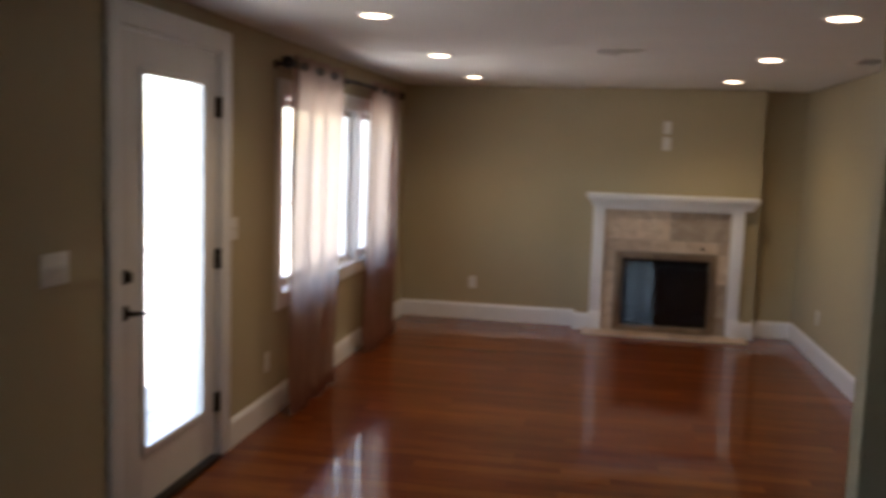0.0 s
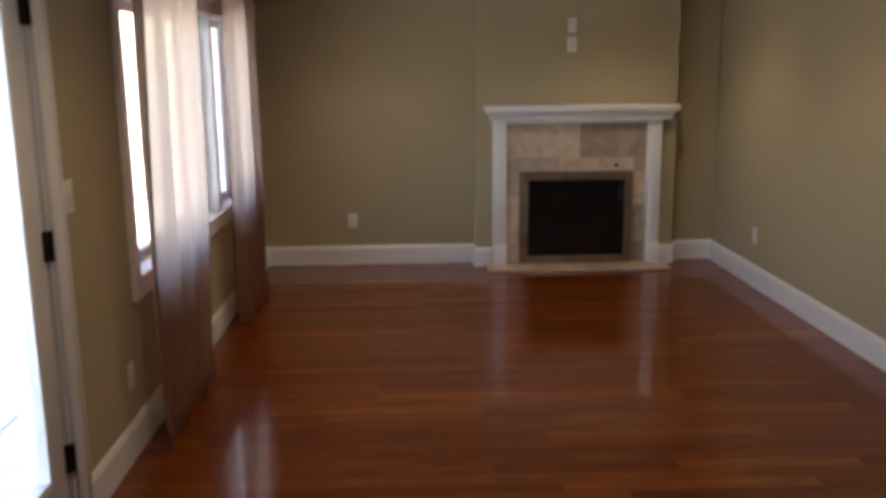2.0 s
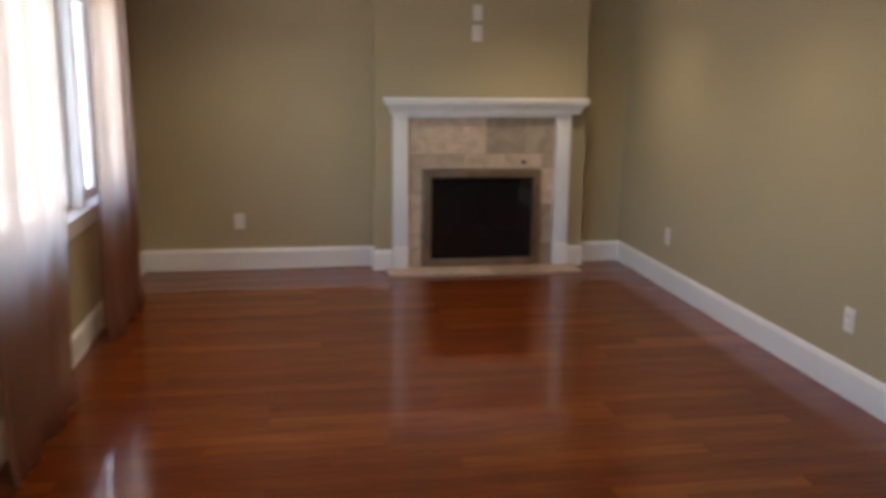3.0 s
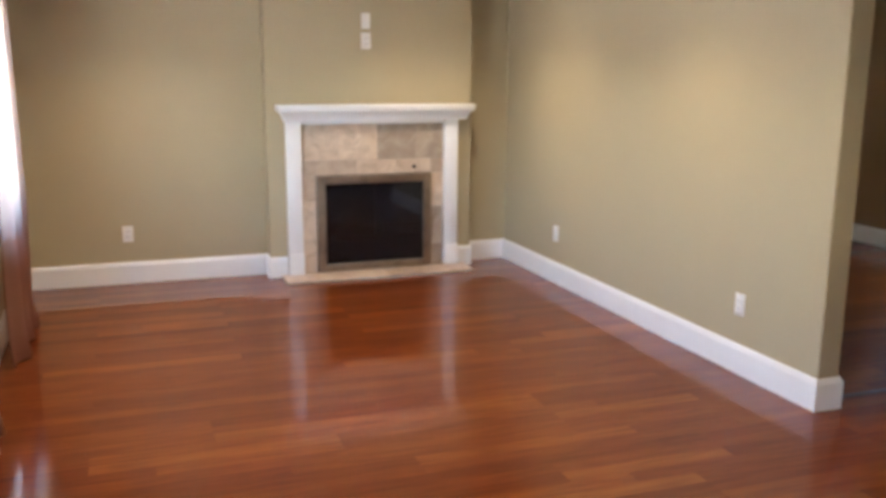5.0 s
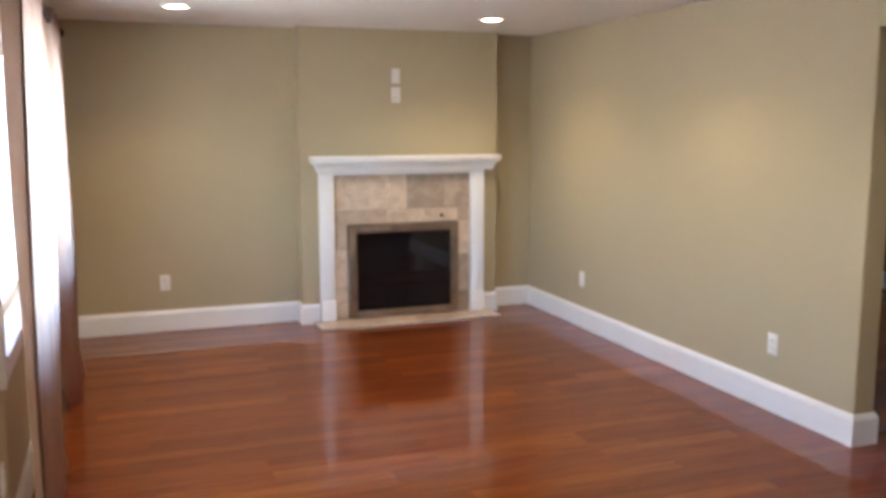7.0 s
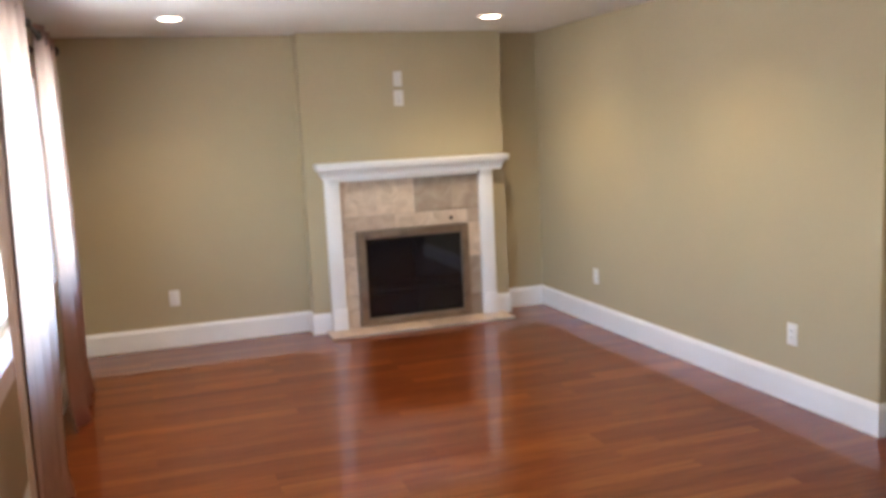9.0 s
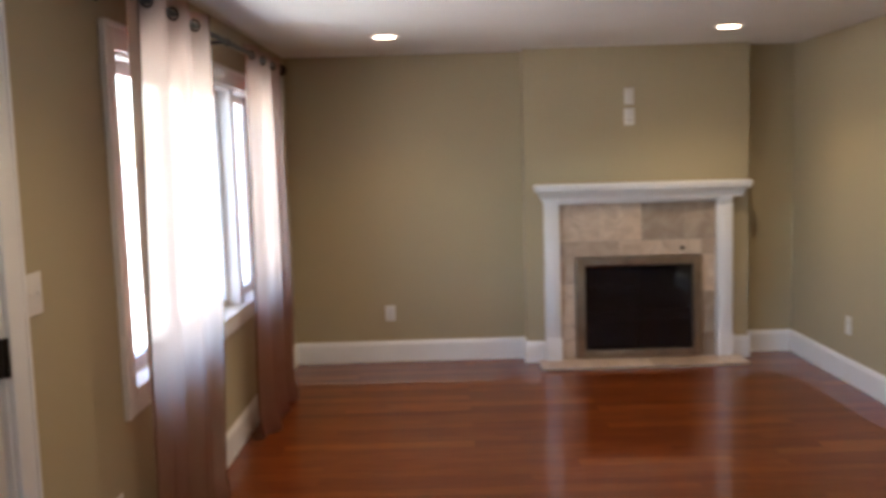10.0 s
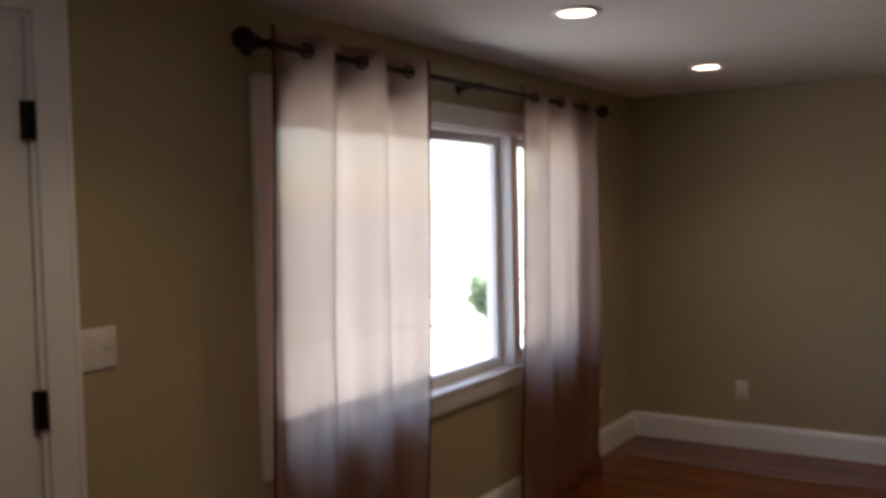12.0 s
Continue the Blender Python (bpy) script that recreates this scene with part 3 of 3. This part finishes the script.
def curtain(top, bottom, folds, phase, seed, label):
    """A grommet panel that weaves over the rod; top and bottom give its two edges along the wall."""
    cur = thing("curtain", label, "curtain", pose(ROD_X, (top[0] + top[1]) / 2, ROD_Z), "curtains at the window")
    mid = Vector((ROD_X, (top[0] + top[1]) / 2, ROD_Z))
    z_top, z_low = ROD_Z + 0.055, 0.012

    def place(s, h, lift=0.0):
        f = 1 - h
        drop = f ** 1.4
        y = (1 - s) * (top[0] + (bottom[0] - top[0]) * drop) + s * (top[1] + (bottom[1] - top[1]) * drop)
        a = 2 * math.pi * folds * s + phase
        amp = 0.033 + 0.009 * math.sin(3 * f + seed)
        soft = math.cos(a + 0.55 * math.sin(2.2 * f + seed) * f)
        crease = 0.012 * f * math.sin(2.6 * a + 1.7 + seed) + 0.024 * f * noise.noise((s * 5, f * 2.2, seed))
        x = ROD_X + lift + amp * soft * (1 - 0.12 * f) + crease
        y += 0.010 * f * math.sin(a * 0.5 + seed) + 0.016 * f * noise.noise((s * 4 + 9, f * 1.7, seed))
        z = z_low + (z_top - z_low) * h + 0.008 * (1 - h) * math.sin(a + 1.0)
        if h < 0.06:
            x += (0.06 - h) * 0.35
        return Vector((max(x, 0.035), y, z)) - mid

    def cloth(name, s0, s1, h0, h1, ns, nh, mat, lift, lbl):
        bm = bmesh.new()
        grid = [[bm.verts.new(place(s0 + (s1 - s0) * i / ns, h0 + (h1 - h0) * j / nh, lift)) for i in range(ns + 1)] for j in range(nh + 1)]
        for j in range(nh):
            for i in range(ns):
                bm.faces.new((grid[j][i], grid[j][i + 1], grid[j + 1][i + 1], grid[j + 1][i]))
        return part(name, bm, mat, cur, lbl)

    panel = cloth("panel", 0, 1, 0, 1, 150, 60, M_CURTAIN, 0.0, "")
    cloth("side_hem", 0, 0.026, 0, 1, 2, 60, M_HEM, 0.002, "doubled cloth edge")
    cloth("side_hem", 0.974, 1, 0, 1, 2, 60, M_HEM, 0.002, "doubled cloth edge")
    cloth("bottom_hem", 0.02, 0.98, 0, 0.035, 140, 2, M_CURTAIN, 0.003, "doubled cloth hem")
    n = int(folds * 2)
    for k in range(n):
        s = ((k + 0.5) * math.pi - phase % math.pi) / (2 * math.pi * folds)
        if not 0.02 < s < 0.98:
            continue
        c = place(s, (ROD_Z - z_low) / (z_top - z_low))
        d = place(s + 0.01, (ROD_Z - z_low) / (z_top - z_low)) - place(s - 0.01, (ROD_Z - z_low) / (z_top - z_low))
        normal = Vector((-d.y, d.x, 0)).normalized()
        bm = bmesh.new()
        lathe(bm, [(0.018, -0.003), (0.026, -0.003), (0.0275, 0), (0.026, 0.003), (0.018, 0.003), (0.018, -0.003)],
              Matrix.Translation((0, c.y, 0)) @ normal.to_track_quat("Z", "Y").to_matrix().to_4x4(), 20)
        part("grommet", bm, M_BLACK, cur, "dark bronze ring")
    return cur


curtain((6.655, 7.56), (6.60, 7.50), 3.0, 0.3, 1.3, "dusty pink sheer curtain panel reaching the floor by the door")
curtain((8.47, 9.38), (8.40, 9.33), 3.0, 2.6, 4.1, "dusty pink sheer curtain panel gathered near room corner")


# ---- wall plates ----
def outlet(m, label):
    ob = thing("wall_outlet", label, "outlet", m, "outlets")
    bm = bmesh.new()
    box(bm, -0.037, 0.037, -0.0582, 0.0582, 0.0, 0.006, 0.003)
    part("plate", bm, M_PLASTIC, ob)
    for z in (-0.020, 0.020):
        bm = bmesh.new()
        box(bm, -0.017, 0.017, z - 0.0145, z + 0.0145, 0.0062, 0.0085, 0.004)
        face = part("socket", bm, M_PLASTIC, ob)
        # slots are raised dark bars, their inner shade given as colour
        bm = bmesh.new()
        box(bm, -0.0075, -0.0055, z - 0.002, z + 0.007, 0.0084, 0.0090)
        box(bm, 0.0055, 0.0075, z - 0.002, z + 0.006, 0.0084, 0.0090)
        box(bm, -0.0025, 0.0025, z - 0.010, z - 0.006, 0.0084, 0.0090)
        part("slots", bm, M_SLOT_SHADE, face, "dark bars for the shaded slots", False)
    bm = bmesh.new()
    lathe(bm, [(0, 0), (0.003, 0), (0.0025, 0.0015), (0, 0.002)], Matrix.Translation((0, 0, 0.006)), 10)
    part("screw", bm, M_PLASTIC, ob)
    return ob


def switch(m, gangs, label):
    ob = thing("light_switch", label, "switch", m)
    half = 0.0135 + 0.023 * gangs
    bm = bmesh.new()
    box(bm, -half, half, -0.0582, 0.0582, 0.0, 0.006, 0.003)
    part("plate", bm, M_PLASTIC, ob)
    for g in range(gangs):
        x = (g - (gangs - 1) / 2) * 0.046
        bm = bmesh.new()
        box(bm, x - 0.0055, x + 0.0055, -0.0125, 0.0125, 0.0061, 0.0075, 0.001)
        box(bm, x - 0.004, x + 0.004, -0.001, 0.010, 0.0076, 0.018, 0.002)
        part("toggle", bm, M_PLASTIC, ob)
        for z in (-0.03, 0.03):
            bm = bmesh.new()
            lathe(bm, [(0, 0), (0.003, 0), (0.0025, 0.0015), (0, 0.002)], Matrix.Translation((x, z, 0.006)), 10)
            part("screw", bm, M_PLASTIC, ob)
    return ob


def cover(m, w, h, label):
    ob = thing("wall_plate", label, "wall plate", m)
    bm = bmesh.new()
    box(bm, -w / 2, w / 2, -h / 2, h / 2, 0.0, 0.006, 0.003)
    part("plate", bm, M_PLASTIC, ob)
    for z in (-0.3 * h, 0.3 * h):
        bm = bmesh.new()
        lathe(bm, [(0, 0), (0.003, 0), (0.0025, 0.0015), (0, 0.002)], Matrix.Translation((0, z, 0.006)), 10)
        part("screw", bm, M_PLASTIC, ob)
    return ob


WEST, NORTH, EAST = (90, 0, 90), (90, 0, 0), (90, 0, -90)
outlet(pose(0.0003, 6.60, 0.345, *WEST), "white wall outlet below the window casing")
outlet(pose(0.707, Y_N - 0.0003, 0.362, *NORTH), "white wall outlet above the end wall baseboard")
outlet(pose(X_E - 0.0003, 9.25, 0.365, *EAST), "white wall outlet near the fireplace corner")
outlet(pose(X_E - 0.0003, 7.16, 0.365, *EAST), "white wall outlet near the hall opening")
outlet(pose(0.0003, 9.60, 0.35, *WEST), "white wall outlet between curtain and corner")
switch(pose(0.0003, 6.09, 1.17, *WEST), 2, "white double light switch beside the garden door hinges")
switch(pose(0.0003, 4.55, 1.15, *WEST), 3, "white triple light switch beside the garden door handle")
cover(pose(2.447, BY - 0.0003, 1.885, *NORTH), 0.066, 0.112, "small blank white plate high above the mantel")
outlet(pose(2.447, BY - 0.0003, 1.742, *NORTH), "white outlet above the mantel for a television")


# ---- ceiling fixtures ----
def downlight(x, y):
    ob = thing("recessed_light", "white recessed ceiling light, lit warm", "ceiling light", pose(x, y, TOP), "recessed ceiling lights")
    bm = bmesh.new()
    lathe(bm, [(0.066, -0.0005), (0.092, -0.0005), (0.092, -0.004), (0.084, -0.009), (0.070, -0.009), (0.066, -0.004), (0.066, -0.0005)], steps=36)
    part("trim_ring", bm, M_TRIM, ob)
    bm = bmesh.new()
    lathe(bm, [(0, -0.0045), (0.03, -0.005), (0.0655, -0.003), (0.0655, -0.001), (0, -0.001)], steps=36)
    part("lens", bm, M_LAMP, ob, "glowing warm lens")
    data = bpy.data.lights.new("recessed_lamp", "SPOT")
    data.energy, data.color, data.spot_size, data.spot_blend, data.shadow_soft_size = LAMP, LAMP_COLOUR, radians(134), 1.0, 0.065
    lamp = new("recessed_lamp", data)
    lamp.matrix_world = pose(x, y, TOP - 0.075)


for y in (9.165, 7.556, 5.875):
    for x in (0.798, 2.87):
        downlight(x, y)

alarm = thing("smoke_detector", "round white smoke detector on the ceiling", "smoke detector", pose(1.885, 7.20, TOP, 180))
bm = bmesh.new()
lathe(bm, [(0, 0.0005), (0.062, 0.0005), (0.065, 0.012), (0.060, 0.024), (0.045, 0.034), (0.02, 0.037), (0, 0.037)], steps=32)
part("body", bm, M_PLASTIC, alarm)
bm = bmesh.new()
lathe(bm, [(0.0605, 0.0245), (0.063, 0.020), (0.0665, 0.016), (0.0665, 0.013), (0.0605, 0.0245)], steps=32)
part("grille_ring", bm, M_PLASTIC, alarm)


def vent(x, y, w, d, slats, label):
    ob = thing("ceiling_vent", label, "air vent", pose(x, y, TOP, 180))
    # no duct is cut: a flat dark sheet paints the shade behind the slats
    bm = bmesh.new()
    box(bm, -w / 2 + 0.012, w / 2 - 0.012, -d / 2 + 0.012, d / 2 - 0.012, 0.0005, 0.0015)
    part("backing", bm, M_SLOT_SHADE, ob, "dark sheet for the shade in the duct", False)
    bm = bmesh.new()
    for x0, x1, y0, y1 in ((-w / 2, w / 2, -d / 2, -d / 2 + 0.022), (-w / 2, w / 2, d / 2 - 0.022, d / 2), (-w / 2, -w / 2 + 0.022, -d / 2 + 0.0225, d / 2 - 0.0225), (w / 2 - 0.022, w / 2, -d / 2 + 0.0225, d / 2 - 0.0225)):
        box(bm, x0, x1, y0, y1, 0.0005, 0.007, 0.002)
    part("frame", bm, M_PLASTIC, ob)
    for i in range(slats):
        yy = -d / 2 + 0.022 + (d - 0.044) * (i + 0.5) / slats
        bm = bmesh.new()
        box(bm, -w / 2 + 0.0225, w / 2 - 0.0225, -0.006, 0.006, -0.0006, 0.0006)
        bm.transform(pose(0, yy, 0.006, 40))
        part("slat", bm, M_PLASTIC, ob, "", False)
    return ob


vent(2.01, 7.18, 0.17, 0.12, 5, "small grey ceiling vent beside the smoke detector")
vent(3.45, 7.57, 0.16, 0.32, 10, "white slatted ceiling vent near the east wall")

# strip where the room's boards meet the hall's
strip = thing("floor_strip", "dark wooden floor strip across the hall mouth", "threshold", pose(4.185, OPEN + 0.1, 0))
bm = bmesh.new()
box(bm, -0.37, 0.37, -0.02, 0.02, 0.0, 0.006, 0.003)
part("strip", bm, M_JOINT, strip)

# ---- outside ----
bm = bmesh.new()
box(bm, -400, 400, -400, 400, -0.6, -0.19)
setting("ground", bm, M_SOIL, "pale gravel yard reaching to the horizon", "ground")
bm = bmesh.new()
box(bm, -5.4, -0.17, 1.0, 15.0, -0.189, -0.105)
pavement = setting("pavement", bm, M_JOINT, "pale concrete paver patio beside the house", "pavement")

# unseen fence, added as a white backdrop where the outdoors is blown out
fence = thing("backdrop_fence", "added white board fence standing in for blown-out daylight", "fence", pose(-7.6, 9.0, -0.19))
for k in range(13):
    bm = bmesh.new()
    box(bm, -0.05, 0.05, -0.05, 0.05, 0, 1.75, 0.006)
    bm.transform(Matrix.Translation((0, -9.6 + 2.4 * k, 0)))
    part("post", bm, M_FENCE, fence)
for z in (0.3, 1.4):
    bm = bmesh.new()
    box(bm, 0.051, 0.09, -9.6, 19.2, z, z + 0.09, 0.004)
    part("rail", bm, M_FENCE, fence)
bm = bmesh.new()
box(bm, 0.091, 0.11, -0.0725, 0.0725, 0.04, 1.7, 0.003)
board_mesh = finish("board", bm, M_FENCE)
for k in range(192):
    piece("board", board_mesh, fence, Matrix.Translation((0, -9.55 + 0.15 * k, 0.012 * math.sin(k * 2.3))))


def shrub(x, y, z, r, h, seed, label):
    rnd = random.Random(seed)
    ob = thing("shrub", label, "shrub", pose(x, y, z), "garden shrubs")
    bm = bmesh.new()
    for k in range(6):
        a = k * 1.05 + rnd.random()
        tip = (0.6 * r * math.cos(a), 0.6 * r * math.sin(a), h * rnd.uniform(0.55, 0.85))
        lathe(bm, [(0, 0), (0.018, 0), (0.006, Vector(tip).length), (0, Vector(tip).length)], along((0.02 * math.cos(a), 0.02 * math.sin(a), 0), tip), 7)
    part("stems", bm, M_BARK, ob)
    bm = bmesh.new()
    for k in range(int(1500 * r)):
        a, u, q = rnd.random() * 6.283, rnd.uniform(-1, 1), rnd.random() ** 0.4
        lump = 0.75 + 0.35 * noise.noise((math.cos(a) * 1.7 + seed, math.sin(a) * 1.7, u * 2))
        c = Vector((r * lump * q * math.cos(a) * math.sqrt(1 - u * u), r * lump * q * math.sin(a) * math.sqrt(1 - u * u), h * (0.55 + 0.45 * u * lump * q)))
        m = Matrix.Translation(c) @ Euler((rnd.random() * 3, rnd.random() * 3, rnd.random() * 6)).to_matrix().to_4x4()
        s = rnd.uniform(0.05, 0.10)
        vs = [bm.verts.new(m @ Vector(p)) for p in ((0, -s, 0), (s * 0.45, 0, 0.01), (0, s * 1.1, 0), (-s * 0.45, 0, 0.01))]
        bm.faces.new(vs)
    part("leaves", bm, M_LEAF, ob, "", False)


# its leaves carry the washed-out glare in their colour
shrub(-4.06, 15.4, -0.19, 0.5, 0.9, 3, "green shrub beyond the patio edge, paled for outdoor glare")

# ---- floor boards and pavers, piece by piece ----
rnd = random.Random(7)
BW = 0.0826


def board_data(length, width):
    bm = bmesh.new()
    box(bm, -length / 2 + 0.0001, length / 2 - 0.0001, -width / 2 + 0.0001, width / 2 - 0.0001, -0.006, 0.0)
    return bm


def rows_of(x0, x1, y0, y1):
    """Board after board, row by row: middle x, middle y, length, width."""
    y = y1
    while y > y0 + 0.01:
        width = min(BW, y - y0)
        x = x0 - rnd.choice((0.0, 0.25, 0.5, 0.75, 1.0))
        while x < x1 - 0.02:
            length = rnd.choice((0.75, 1.0, 1.25, 1.5))
            a, b = max(x, x0), min(x + length, x1)
            if b - a > 0.04:
                yield (a + b) / 2, y - width / 2, b - a, width
            x += length
        y -= width


shared = {}
rest = []
count = 0
for x, y, length, width in rows_of(0.0, X_E, 3.98, Y_N):
    if count < 300:
        key = (round(length, 3), round(width, 4))
        if key not in shared:
            shared[key] = finish("floor_board", board_data(length, width), M_BOARD)
        piece("floor_board", shared[key], floor, Matrix.Translation((x, y, 0.0)))
        count += 1
    else:
        rest.append((x, y, length, width))
for area in ((0.0, 5.2, Y_S, 3.98), (X_E, HALL, 4.7, Y_N), (X_E, 5.2, 3.98, 4.7), (HALL, BED, 5.35, Y_N)):
    rest.extend(rows_of(*area))
verts, faces = [], []
for x, y, length, width in rest:
    i = len(verts)
    a, b, e = length / 2 - 0.0001, width / 2 - 0.0001, 0.0
    verts += [(x - a, y - b, -0.004), (x + a, y - b, -0.004), (x + a, y + b, -0.004), (x - a, y + b, -0.004),
              (x - a + e, y - b + e, 0), (x + a - e, y - b + e, 0), (x + a - e, y + b - e, 0), (x - a + e, y + b - e, 0)]
    faces += [(i + 4, i + 5, i + 6, i + 7), (i, i + 1, i + 5, i + 4), (i + 1, i + 2, i + 6, i + 5), (i + 2, i + 3, i + 7, i + 6), (i + 3, i, i + 4, i + 7)]
me = bpy.data.meshes.new("floor_boards")
me.from_pydata(verts, [], faces)
me.materials.append(M_BOARDS)
more = new("floor_boards", me)
more.parent = floor
tagged(more, "joined floor boards of the same red brown wood", kind="stuff")

bm = bmesh.new()
box(bm, -0.296, 0.296, -0.196, 0.196, -0.02, 0.0, 0.006, 1)
paver_mesh = finish("paver", bm, M_PATIO)
for i in range(8):
    for j in range(34):
        piece("paver", paver_mesh, pavement, Matrix.Translation((-0.5 - 0.6 * i - (0.0 if j % 2 else 0.05), 1.25 + 0.4 * j, -0.092 + rnd.uniform(-0.002, 0.002))))
